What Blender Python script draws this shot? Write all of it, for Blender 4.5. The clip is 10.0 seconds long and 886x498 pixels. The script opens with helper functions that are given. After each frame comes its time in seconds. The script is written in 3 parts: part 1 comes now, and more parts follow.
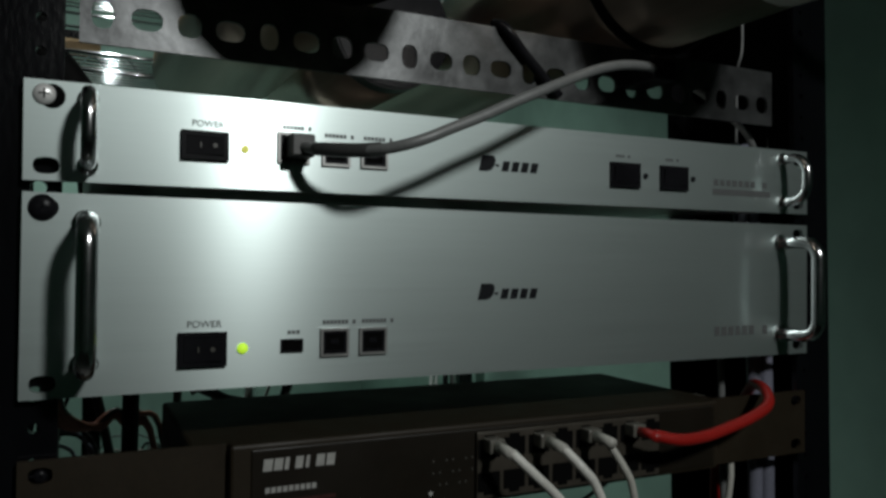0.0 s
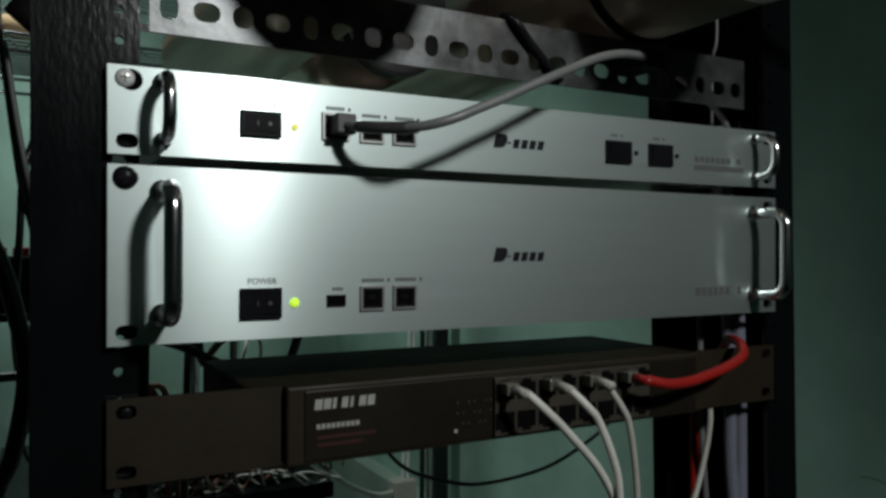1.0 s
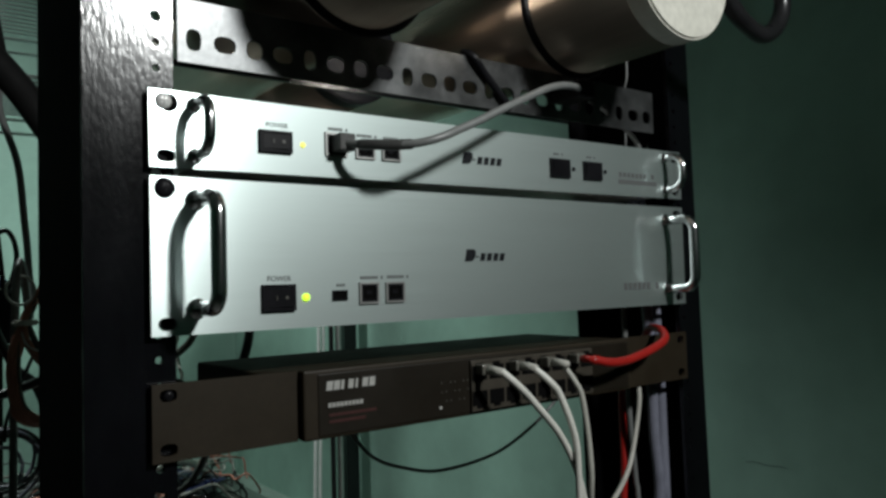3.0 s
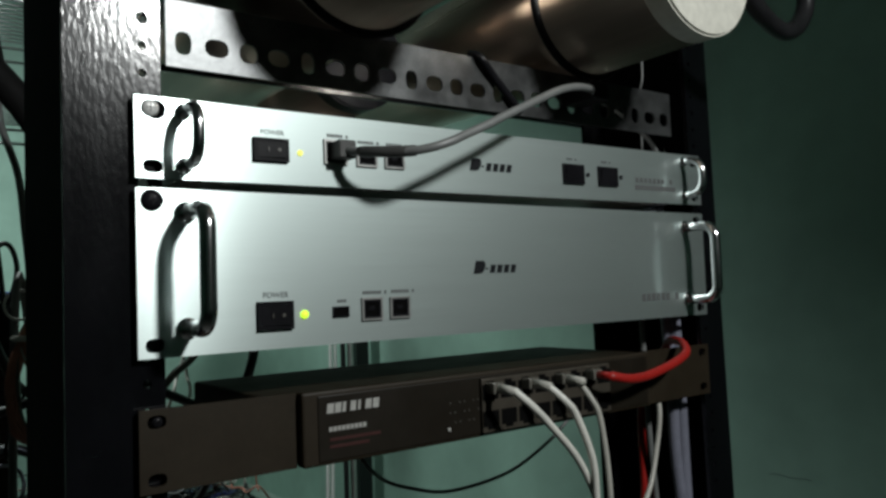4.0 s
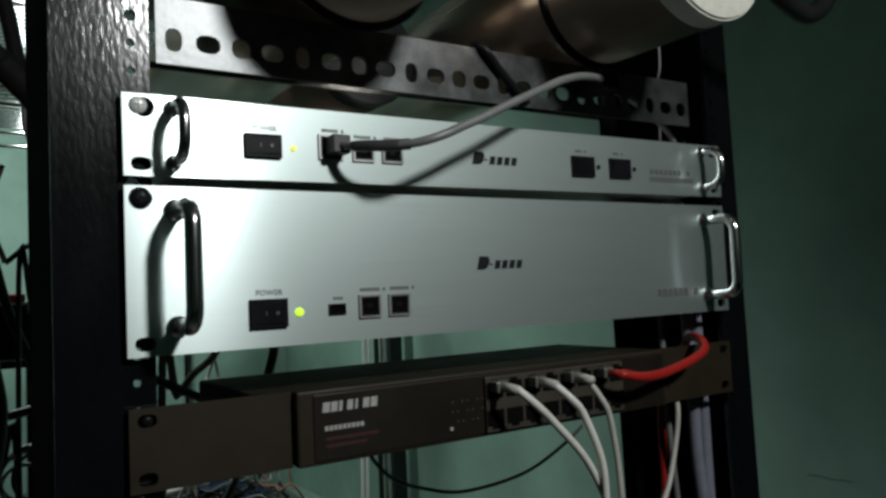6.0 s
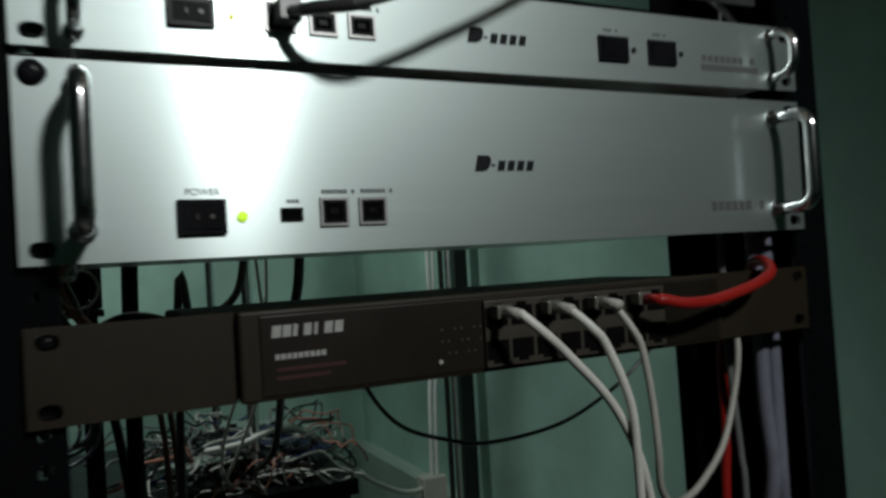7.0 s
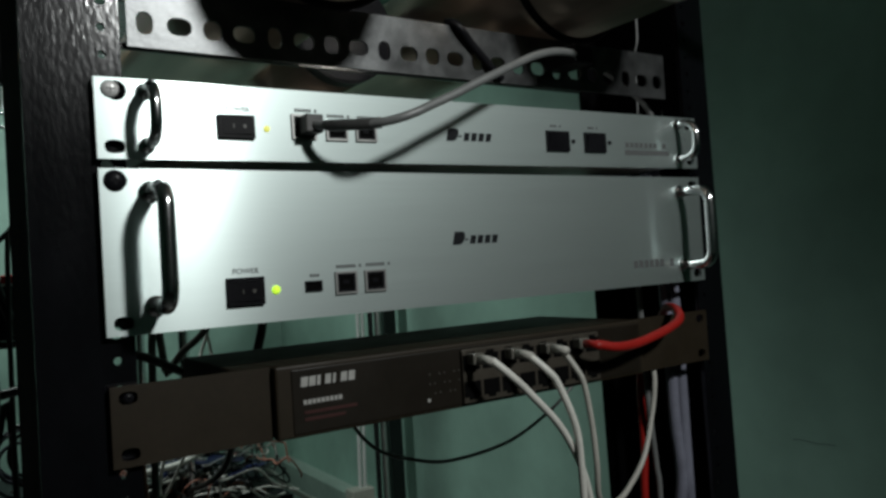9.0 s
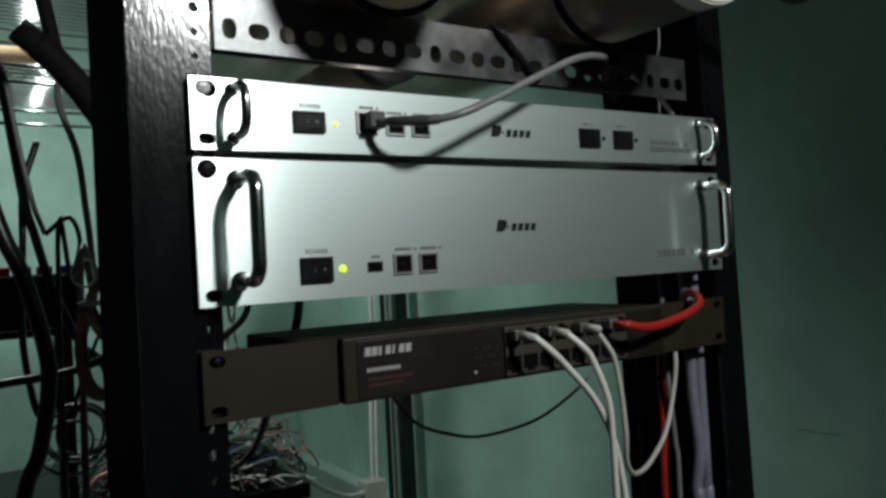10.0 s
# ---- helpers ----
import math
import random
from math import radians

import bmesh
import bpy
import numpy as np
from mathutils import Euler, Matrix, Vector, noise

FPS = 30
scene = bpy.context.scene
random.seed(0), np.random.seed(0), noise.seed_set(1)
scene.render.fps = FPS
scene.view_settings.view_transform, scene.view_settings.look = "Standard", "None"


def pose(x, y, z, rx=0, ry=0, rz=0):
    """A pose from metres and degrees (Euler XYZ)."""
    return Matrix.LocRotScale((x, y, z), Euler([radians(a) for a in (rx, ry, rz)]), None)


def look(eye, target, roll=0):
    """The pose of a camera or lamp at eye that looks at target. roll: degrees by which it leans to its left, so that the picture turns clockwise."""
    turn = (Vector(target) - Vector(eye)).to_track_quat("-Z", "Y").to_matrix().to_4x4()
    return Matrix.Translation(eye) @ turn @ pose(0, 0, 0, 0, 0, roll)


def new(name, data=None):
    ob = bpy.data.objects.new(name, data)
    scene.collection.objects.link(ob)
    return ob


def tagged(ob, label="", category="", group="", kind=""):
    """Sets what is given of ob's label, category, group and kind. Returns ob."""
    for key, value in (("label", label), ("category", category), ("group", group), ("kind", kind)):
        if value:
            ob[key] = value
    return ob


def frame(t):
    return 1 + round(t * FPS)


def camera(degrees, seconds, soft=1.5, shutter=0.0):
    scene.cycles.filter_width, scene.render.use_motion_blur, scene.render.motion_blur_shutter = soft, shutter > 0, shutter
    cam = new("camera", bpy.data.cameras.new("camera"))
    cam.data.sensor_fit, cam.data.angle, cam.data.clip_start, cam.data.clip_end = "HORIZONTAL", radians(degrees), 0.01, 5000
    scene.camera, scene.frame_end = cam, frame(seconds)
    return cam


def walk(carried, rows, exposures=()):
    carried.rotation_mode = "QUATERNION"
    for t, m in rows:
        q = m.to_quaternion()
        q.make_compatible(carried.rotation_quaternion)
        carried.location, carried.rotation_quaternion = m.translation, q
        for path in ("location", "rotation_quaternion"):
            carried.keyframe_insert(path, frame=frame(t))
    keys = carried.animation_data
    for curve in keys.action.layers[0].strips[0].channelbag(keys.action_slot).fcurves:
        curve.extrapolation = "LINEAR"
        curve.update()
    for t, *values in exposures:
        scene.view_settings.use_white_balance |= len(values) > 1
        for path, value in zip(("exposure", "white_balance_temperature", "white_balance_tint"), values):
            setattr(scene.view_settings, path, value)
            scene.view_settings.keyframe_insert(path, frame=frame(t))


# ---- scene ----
cam = camera(60.4, 10.0, soft=2.9, shutter=0.5)
PATH = [
    (0, (-0.221, -0.368, 1.36), (0.65, 1.432, 1.395), 0.6),
    (0.5, (-0.237, -0.383, 1.353), (0.657, 1.407, 1.364), 0.3),
    (1, (-0.274, -0.4, 1.346), (0.681, 1.358, 1.353), 0.1),
    (1.2, (-0.298, -0.405, 1.328), (0.730, 1.309, 1.392), -0.9),
    (1.5, (-0.349, -0.415, 1.352), (0.816, 1.21, 1.375), 0.9),
    (1.8, (-0.377, -0.422, 1.319), (0.878, 1.132, 1.417), -1.8),
    (2, (-0.393, -0.419, 1.332), (0.856, 1.141, 1.407), -0.4),
    (2.5, (-0.389, -0.425, 1.332), (0.851, 1.141, 1.437), -0.8),
    (2.7, (-0.379, -0.43, 1.324), (0.847, 1.147, 1.417), -1.1),
    (4, (-0.344, -0.407, 1.33), (0.836, 1.204, 1.436), -2.1),
    (4.5, (-0.339, -0.407, 1.327), (0.825, 1.216, 1.434), -2.1),
    (5, (-0.334, -0.41, 1.329), (0.812, 1.227, 1.421), -2.4),
    (5.2, (-0.326, -0.411, 1.329), (0.821, 1.224, 1.423), -2.6),
    (6.3, (-0.308, -0.413, 1.325), (0.764, 1.272, 1.428), -2.7),
    (6.5, (-0.295, -0.403, 1.322), (0.764, 1.293, 1.385), -2.9),
    (6.8, (-0.265, -0.395, 1.308), (0.668, 1.374, 1.364), -3.0),
    (7, (-0.225, -0.363, 1.293), (0.669, 1.426, 1.321), -3.3),
    (7.2, (-0.205, -0.333, 1.294), (0.604, 1.495, 1.348), -4.0),
    (7.5, (-0.188, -0.303, 1.314), (0.419, 1.601, 1.393), -3.9),
    (7.7, (-0.199, -0.297, 1.343), (0.419, 1.605, 1.361), -3.2),
    (8, (-0.212, -0.331, 1.342), (0.376, 1.577, 1.453), -3.0),
    (8.2, (-0.237, -0.353, 1.344), (0.454, 1.523, 1.409), -2.1),
    (8.5, (-0.268, -0.388, 1.345), (0.584, 1.422, 1.36), -2.2),
    (9, (-0.31, -0.428, 1.328), (0.787, 1.244, 1.365), -3.5),
    (9.5, (-0.341, -0.445, 1.322), (0.769, 1.217, 1.4), -3.2),
    (10, (-0.364, -0.451, 1.318), (0.731, 1.222, 1.358), -3.1),
]
STOPS = [(0.0, -1.38), (0.5, -1.22), (1.0, -1.05), (1.5, -0.5), (2.0, -0.37), (4.0, -0.52), (5.2, -0.66), (6.5, -0.85), (7.0, -1.05), (7.2, -1.15), (7.5, -1.85), (7.7, -1.95), (8.0, -2.26), (8.5, -1.8), (9.0, -0.85), (9.5, -0.57), (10.0, -0.52)]
walk(cam, [(t, look(eye, target, roll)) for t, eye, target, roll in PATH], STOPS)
# ---------------------------------------------------------------- light
world = bpy.data.worlds.new("world")
scene.world = world
world.use_nodes = True
world.node_tree.nodes["Background"].inputs[0].default_value = (0.5, 0.6, 0.6, 1)
world.node_tree.nodes["Background"].inputs[1].default_value = 0.0

# A hand lamp in front of the rack, and a shaded ceiling bulb at the back of the room.
LAMP = (0.065, -0.9, 1.85)
torch = bpy.data.lights.new("hand_lamp", "SPOT")
torch.energy, torch.shadow_soft_size, torch.color = 48.0, 0.045, (0.965, 1.0, 0.985)
torch.spot_size, torch.spot_blend = radians(95), 1.0
torch_ob = new("hand_lamp", torch)
torch_ob.matrix_world = look(LAMP, (-0.13, 0.0, 1.33))
bulb = bpy.data.lights.new("ceiling_bulb", "SPOT")
bulb.energy, bulb.shadow_soft_size, bulb.color = 122.0, 0.06, (0.88, 1.0, 0.97)
bulb.spot_size, bulb.spot_blend = radians(132), 1.0
bulb_ob = new("ceiling_bulb", bulb)
bulb_ob.matrix_world = look((-0.3, 1.25, 2.6), (-0.2, 1.9, 0.8))


# ---------------------------------------------------------------- materials
def mat_new(name):
    m = bpy.data.materials.new(name)
    m.use_nodes = True
    nt = m.node_tree
    return m, nt, nt.nodes["Principled BSDF"]


def surface(name, col, rough=0.5, metal=0.0, vary=0.15, scale=30.0, bump=0.0, bump_scale=300.0, fine=0.08,
            stretch=(1, 1, 1), spec=0.5, rough_vary=0.1, dirt=0.0):
    """Base colour with variation at two scales, roughness variation and fine relief."""
    m, nt, b = mat_new(name)
    L = nt.links.new
    tc = nt.nodes.new("ShaderNodeTexCoord")
    mp = nt.nodes.new("ShaderNodeMapping")
    mp.inputs["Scale"].default_value = stretch
    L(tc.outputs["Object"], mp.inputs[0])
    n1, n2 = nt.nodes.new("ShaderNodeTexNoise"), nt.nodes.new("ShaderNodeTexNoise")
    for n, s, d in ((n1, scale, 4), (n2, scale * 9, 2)):
        n.inputs["Scale"].default_value, n.inputs["Detail"].default_value = s, d
        L(mp.outputs[0], n.inputs["Vector"])
    ramp = nt.nodes.new("ShaderNodeMapRange")
    ramp.inputs["From Min"].default_value, ramp.inputs["From Max"].default_value = 0.3, 0.7
    ramp.inputs["To Min"].default_value, ramp.inputs["To Max"].default_value = 1 - vary, 1 + vary
    L(n1.outputs[0], ramp.inputs[0])
    r2 = nt.nodes.new("ShaderNodeMapRange")
    r2.inputs["From Min"].default_value, r2.inputs["From Max"].default_value = 0.3, 0.7
    r2.inputs["To Min"].default_value, r2.inputs["To Max"].default_value = 1 - fine, 1 + fine
    L(n2.outputs[0], r2.inputs[0])
    mul = nt.nodes.new("ShaderNodeMath")
    mul.operation = "MULTIPLY"
    L(ramp.outputs[0], mul.inputs[0]), L(r2.outputs[0], mul.inputs[1])
    vm = nt.nodes.new("ShaderNodeVectorMath")
    vm.operation = "SCALE"
    vm.inputs[0].default_value = col
    L(mul.outputs[0], vm.inputs["Scale"])
    L(vm.outputs[0], b.inputs["Base Color"])
    rr = nt.nodes.new("ShaderNodeMapRange")
    rr.inputs["From Min"].default_value, rr.inputs["From Max"].default_value = 0.3, 0.7
    rr.inputs["To Min"].default_value, rr.inputs["To Max"].default_value = rough * (1 - rough_vary), min(1, rough * (1 + rough_vary))
    L(n1.outputs[0], rr.inputs[0]), L(rr.outputs[0], b.inputs["Roughness"])
    b.inputs["Metallic"].default_value = metal
    b.inputs["Specular IOR Level"].default_value = spec
    if bump:
        n3, bp = nt.nodes.new("ShaderNodeTexNoise"), nt.nodes.new("ShaderNodeBump")
        n3.inputs["Scale"].default_value, n3.inputs["Detail"].default_value = bump_scale, 3
        L(mp.outputs[0], n3.inputs["Vector"]), L(n3.outputs[0], bp.inputs["Height"])
        bp.inputs["Strength"].default_value, bp.inputs["Distance"].default_value = min(1, bump), 0.001
        L(bp.outputs[0], b.inputs["Normal"])
    return m


def brushed(name, col, broad, narrow, share):
    """Anodised aluminium: a broad sheen, and a narrower one drawn out across the horizontal grain."""
    m = surface(name, col, broad, 0.92, 0.012, 14, 0, 300, 0.02, (0.5, 1, 60), rough_vary=0.03)
    nt = m.node_tree
    b, out = nt.nodes["Principled BSDF"], nt.nodes["Material Output"]
    tan = nt.nodes.new("ShaderNodeTangent")
    tan.direction_type = "UV_MAP"
    tan.uv_map = "grain"
    fine = nt.nodes.new("ShaderNodeBsdfPrincipled")
    fine.inputs["Metallic"].default_value, fine.inputs["Roughness"].default_value, fine.inputs["Anisotropic"].default_value = 1.0, narrow, 0.88
    fine.inputs["Base Color"].default_value = (*col, 1)
    mix = nt.nodes.new("ShaderNodeMixShader")
    mix.inputs[0].default_value = share
    nt.links.new(tan.outputs[0], fine.inputs["Tangent"])
    nt.links.new(b.outputs[0], mix.inputs[1]), nt.links.new(fine.outputs[0], mix.inputs[2])
    nt.links.new(mix.outputs[0], out.inputs["Surface"])
    return m


def glow(name, col, strength):
    m, nt, b = mat_new(name)
    b.inputs["Base Color"].default_value = (*col, 1)
    b.inputs["Emission Color"].default_value = (*col, 1)
    b.inputs["Emission Strength"].default_value = strength
    return m


M_PANEL = brushed("anodised_aluminium", (0.72, 0.82, 0.80), 0.48, 0.25, 0.47)
M_LID = surface("aluminium_lid", (0.88, 0.86, 0.83), 0.34, 1.0, 0.06, 20)
M_CHASSIS = surface("zinc_sheet", (0.66, 0.66, 0.64), 0.36, 1.0, 0.1, 20)
M_CHROME = surface("chrome", (0.82, 0.82, 0.83), 0.16, 1.0, 0.05, 60)
M_BLACKPAINT = surface("black_gloss_paint", (0.003, 0.003, 0.004), 0.16, 0.0, 0.25, 40, 0.17, 420, 0.1, stretch=(1, 1, 0.35), rough_vary=0.12, spec=0.65)
M_SATIN = surface("black_satin_paint", (0.0035, 0.0035, 0.004), 0.6, 0.0, 0.3, 12, 0.2, 260, 0.1, stretch=(1, 1, 0.2), spec=0.04)
M_GALV = surface("galvanised_steel", (0.10, 0.103, 0.104), 0.36, 0.8, 0.35, 60, 0.1, 200)
M_CAVITY = surface("cavity_metal", (0.50, 0.42, 0.35), 0.3, 1.0, 0.08, 20, 0.0, 300, 0.06, (1, 0.05, 1))
M_BRASS = surface("dull_brass", (0.20, 0.15, 0.07), 0.4, 0.8, 0.2, 60)
M_CONDUIT = surface("glossy_white_conduit", (0.84, 0.85, 0.83), 0.22, 0.0, 0.05, 60)
M_RIM = surface("nickel_rim", (0.34, 0.34, 0.33), 0.4, 0.8, 0.1, 80)
M_CAP = surface("white_plastic", (0.52, 0.51, 0.45), 0.5, 0.0, 0.06, 20)
M_BLACKPLASTIC = surface("black_plastic", (0.008, 0.008, 0.0095), 0.32, 0.0, 0.2, 60, spec=0.1)
# Near-black for flat plates that paint the shade inside sockets, ports and slots.
M_HOLESHADE = surface("painted_hole_shade", (0.003, 0.003, 0.003), 0.9, 0.0, 0.1, 60, spec=0.05)
M_PRINT = surface("black_print", (0.008, 0.009, 0.011), 0.6, 0.0, 0.15, 300, spec=0.15)
M_GREYPRINT = surface("grey_print", (0.09, 0.095, 0.095), 0.6, 0.0, 0.3, 900)
M_FAINT = surface("faint_print", (0.11, 0.115, 0.115), 0.5, 0.2, 0.2, 900, spec=0.2)
M_DIMLIGHT = surface("unlit_lamp", (0.06, 0.058, 0.05), 0.4, 0.0, 0.2, 300)
M_PALEPRINT = surface("silver_print", (0.34, 0.34, 0.32), 0.5, 0.0, 0.15, 300)
M_REDPRINT = surface("red_print", (0.04, 0.010, 0.008), 0.5, 0.0, 0.15, 300)
M_HUB = surface("brown_grey_paint", (0.0185, 0.0135, 0.0075), 0.55, 0.0, 0.08, 30, 0.06, 900, spec=0.25)
M_HUBFACE = surface("dark_brown_plastic", (0.0095, 0.0072, 0.0042), 0.5, 0.0, 0.08, 30, 0.05, 900, spec=0.25)
M_SCREW = surface("zinc_screw", (0.80, 0.80, 0.78), 0.4, 0.4, 0.1, 300)
M_PLUGGREY = surface("plug_shell", (0.07, 0.07, 0.068), 0.35, 0.3, 0.1, 80)
M_PORTMETAL = surface("port_shield", (0.052, 0.045, 0.035), 0.42, 0.2, 0.12, 80)
M_WHITECABLE = surface("white_cable", (0.62, 0.61, 0.56), 0.45, 0.0, 0.06, 60)
M_PALECABLE = surface("pale_grey_cable", (0.40, 0.39, 0.35), 0.45, 0.0, 0.06, 60)
M_GREYCABLE = surface("grey_cable", (0.15, 0.155, 0.152), 0.42, 0.0, 0.08, 60)
M_SLATECABLE = surface("slate_cable", (0.17, 0.175, 0.22), 0.35, 0.0, 0.12, 60)
M_BLACKCABLE = surface("black_cable", (0.012, 0.012, 0.013), 0.3, 0.0, 0.2, 60)
M_REDCABLE = surface("red_cable", (0.3, 0.012, 0.009), 0.38, 0.0, 0.08, 60)
M_RUSTCABLE = surface("brown_red_cable", (0.42, 0.17, 0.12), 0.4, 0.0, 0.15, 60)
M_BLUE = surface("blue_plastic", (0.025, 0.06, 0.34), 0.4, 0.0, 0.1, 60)
M_DARKBLUE = surface("dark_blue_plastic", (0.012, 0.02, 0.11), 0.4, 0.0, 0.1, 60)
M_RED = surface("red_plastic", (0.4, 0.02, 0.02), 0.4, 0.0, 0.1, 60)
M_BOARD = surface("circuit_board", (0.012, 0.018, 0.06), 0.4, 0.0, 0.3, 120)
M_CLEARPLUG = surface("clear_plug", (0.11, 0.105, 0.09), 0.25, 0.0, 0.1, 60)
M_LED_ON = glow("green_led", (0.55, 0.9, 0.05), 1.6)
M_LED_AMBER = glow("amber_led", (0.8, 0.8, 0.15), 0.9)
M_WALL = surface("green_wall_paint", (0.30, 0.47, 0.395), 0.55, 0.0, 0.26, 2.4, 0.15, 60, 0.04)
M_CEIL = surface("ceiling_paint", (0.7, 0.72, 0.7), 0.7, 0.0, 0.05, 3.0)
M_FLOOR = surface("floor_cement", (0.22, 0.21, 0.2), 0.6, 0.0, 0.15, 4.0, 0.1, 80)
M_LEDGE = surface("ledge_paint", (0.33, 0.42, 0.37), 0.5, 0.0, 0.1, 5.0)


# ---------------------------------------------------------------- shape helpers
def link(name, bm, mat, parent=None, smooth=False):
    me = bpy.data.meshes.new(name)
    bm.to_mesh(me)
    bm.free()
    me.materials.append(mat)
    if smooth:
        me.shade_smooth()
    ob = new(name, me)
    if parent:
        ob.parent = parent
        ob.matrix_parent_inverse = parent.matrix_world.inverted()
    return ob


def part(name, bm, mat, parent, label="", smooth=False):
    ob = link(name, bm, mat, parent, smooth)
    if label:
        tagged(ob, label)
    return ob


def thing(name, at, label, category, group="", kind=""):
    ob = new(name)
    ob.location = at
    ob.empty_display_size = 0.02
    bpy.context.view_layer.update()
    return tagged(ob, label, category, group, kind)


def box(x0, x1, y0, y1, z0, z1, bevel=0.0, bm=None):
    bm = bm or bmesh.new()
    made = bmesh.ops.create_cube(bm, size=1.0)["verts"]
    for v in made:
        v.co = Vector(((x0 + x1) / 2 + v.co.x * (x1 - x0), (y0 + y1) / 2 + v.co.y * (y1 - y0), (z0 + z1) / 2 + v.co.z * (z1 - z0)))
    if bevel:
        edges = list({e for v in made for e in v.link_edges})
        bmesh.ops.bevel(bm, geom=edges, offset=bevel, segments=2, affect="EDGES", profile=0.5)
    return bm


def disc(c, r, depth, axis="y", n=24, bevel=0.0, bm=None):
    """A round slug from c, reaching depth towards the front (-y) or up (z)."""
    bm = bm or bmesh.new()
    out = bmesh.ops.create_cone(bm, cap_ends=True, segments=n, radius1=r, radius2=r, depth=abs(depth))["verts"]
    m = Matrix.Translation(c)
    if axis == "y":
        m = m @ Matrix.Translation((0, -depth / 2, 0)) @ Matrix.Rotation(radians(90), 4, "X")
    else:
        m = m @ Matrix.Translation((0, 0, depth / 2))
    bmesh.ops.transform(bm, matrix=m, verts=out)
    if bevel:
        rims = [e for e in {e for v in out for e in v.link_edges} if any(len(f.verts) > 4 for f in e.link_faces)]
        bmesh.ops.bevel(bm, geom=rims, offset=bevel, segments=2, affect="EDGES")
    return bm


def spline(pts, step=6):
    """Catmull-Rom points through pts."""
    p = [Vector(q) for q in pts]
    p = [2 * p[0] - p[1]] + p + [2 * p[-1] - p[-2]]
    out = []
    for i in range(1, len(p) - 2):
        a, b, c, d = p[i - 1], p[i], p[i + 1], p[i + 2]
        for k in range(step):
            u = k / step
            out.append(0.5 * (2 * b + (c - a) * u + (2 * a - 5 * b + 4 * c - d) * u * u + (3 * b - a - 3 * c + d) * u ** 3))
    return out + [p[-2]]


def sweep(pts, r, sides=10, bm=None):
    """A round tube along pts."""
    bm = bm or bmesh.new()
    rings, side = [], None
    for i, q in enumerate(pts):
        d = (pts[min(i + 1, len(pts) - 1)] - pts[max(i - 1, 0)]).normalized()
        if side is None:
            side = d.orthogonal().normalized()
        side = (side - d * side.dot(d)).normalized()
        up = d.cross(side)
        rings.append([bm.verts.new(q + r * (math.cos(2 * math.pi * k / sides) * side + math.sin(2 * math.pi * k / sides) * up)) for k in range(sides)])
    for a, b in zip(rings, rings[1:]):
        for k in range(sides):
            bm.faces.new((a[k], a[(k + 1) % sides], b[(k + 1) % sides], b[k]))
    bm.faces.new(rings[0][::-1])
    bm.faces.new(rings[-1])
    return bm


def cable(name, pts, r, mat, label, category="cable", group="", step=8, parent=None):
    ob = link(name, sweep(spline(pts, step), r), mat, parent, True)
    return tagged(ob, label, category, group) if not parent else tagged(ob, label)


def holed(cells, y0, y1, bm=None):
    """A plate between y0 and y1 of cells (x0, x1, z0, z1, hole); a hole is (cx, cz, half width, half height, power)."""
    bm = bm or bmesh.new()
    for x0, x1, z0, z1, hole in cells:
        if not hole:
            box(x0, x1, y0, y1, z0, z1, 0, bm)
            continue
        cx, cz, w, h, n = hole
        angles = sorted([2 * math.pi * k / 16 + 0.01 for k in range(16)] + [math.atan2(z - cz, x - cx) % (2 * math.pi) for x in (x0, x1) for z in (z0, z1)])
        rings = []
        for y in (y0, y1):
            inner, outer = [], []
            for a in angles:
                c, s = math.cos(a), math.sin(a)
                r = 1 / ((abs(c) / w) ** n + (abs(s) / h) ** n) ** (1 / n)
                inner.append(bm.verts.new((cx + r * c, y, cz + r * s)))
                far = min(((x1 if c > 0 else x0) - cx) / c if abs(c) > 1e-6 else 9, ((z1 if s > 0 else z0) - cz) / s if abs(s) > 1e-6 else 9)
                outer.append(bm.verts.new((cx + far * c, y, cz + far * s)))
            rings.append((inner, outer))
        (fi, fo), (bi, bo) = rings
        k = len(angles)
        for i in range(k):
            j = (i + 1) % k
            bm.faces.new((fi[i], fi[j], fo[j], fo[i]))
            bm.faces.new((bi[j], bi[i], bo[i], bo[j]))
            bm.faces.new((fi[j], fi[i], bi[i], bi[j]))
            bm.faces.new((fo[i], fo[j], bo[j], bo[i]))
    bmesh.ops.remove_doubles(bm, verts=bm.verts, dist=1e-5)
    bmesh.ops.recalc_face_normals(bm, faces=bm.faces)
    return bm


def grain(ob):
    """The direction of the brushed grain, as a map laid over the plate."""
    uv = ob.data.uv_layers.new(name="grain")
    for loop in ob.data.loops:
        co = ob.data.vertices[loop.vertex_index].co
        uv.data[loop.index].uv = (co.z, co.x + co.y)
    return ob


def ring_frame(x0, x1, z0, z1, wall, y0, y1):
    """A rectangular bezel with an opening."""
    bm = bmesh.new()
    box(x0, x1, y0, y1, z1 - wall, z1, 0, bm)
    box(x0, x1, y0, y1, z0, z0 + wall, 0, bm)
    box(x0, x0 + wall, y0, y1, z0 + wall, z1 - wall, 0, bm)
    box(x1 - wall, x1, y0, y1, z0 + wall, z1 - wall, 0, bm)
    return bm


def slanted(x, z, w, h, lean=0.25, y=-0.0006, bm=None):
    """A slanted printed block."""
    bm = bm or bmesh.new()
    a = [bm.verts.new((x + dx + dz * lean, y, z + dz)) for dx, dz in ((0, 0), (w, 0), (w, h), (0, h))]
    b = [bm.verts.new((v.co.x, 0.0001, v.co.z)) for v in a]
    bm.faces.new(a)
    for i in range(4):
        bm.faces.new((a[i], b[i], b[(i + 1) % 4], a[(i + 1) % 4]))
    return bm


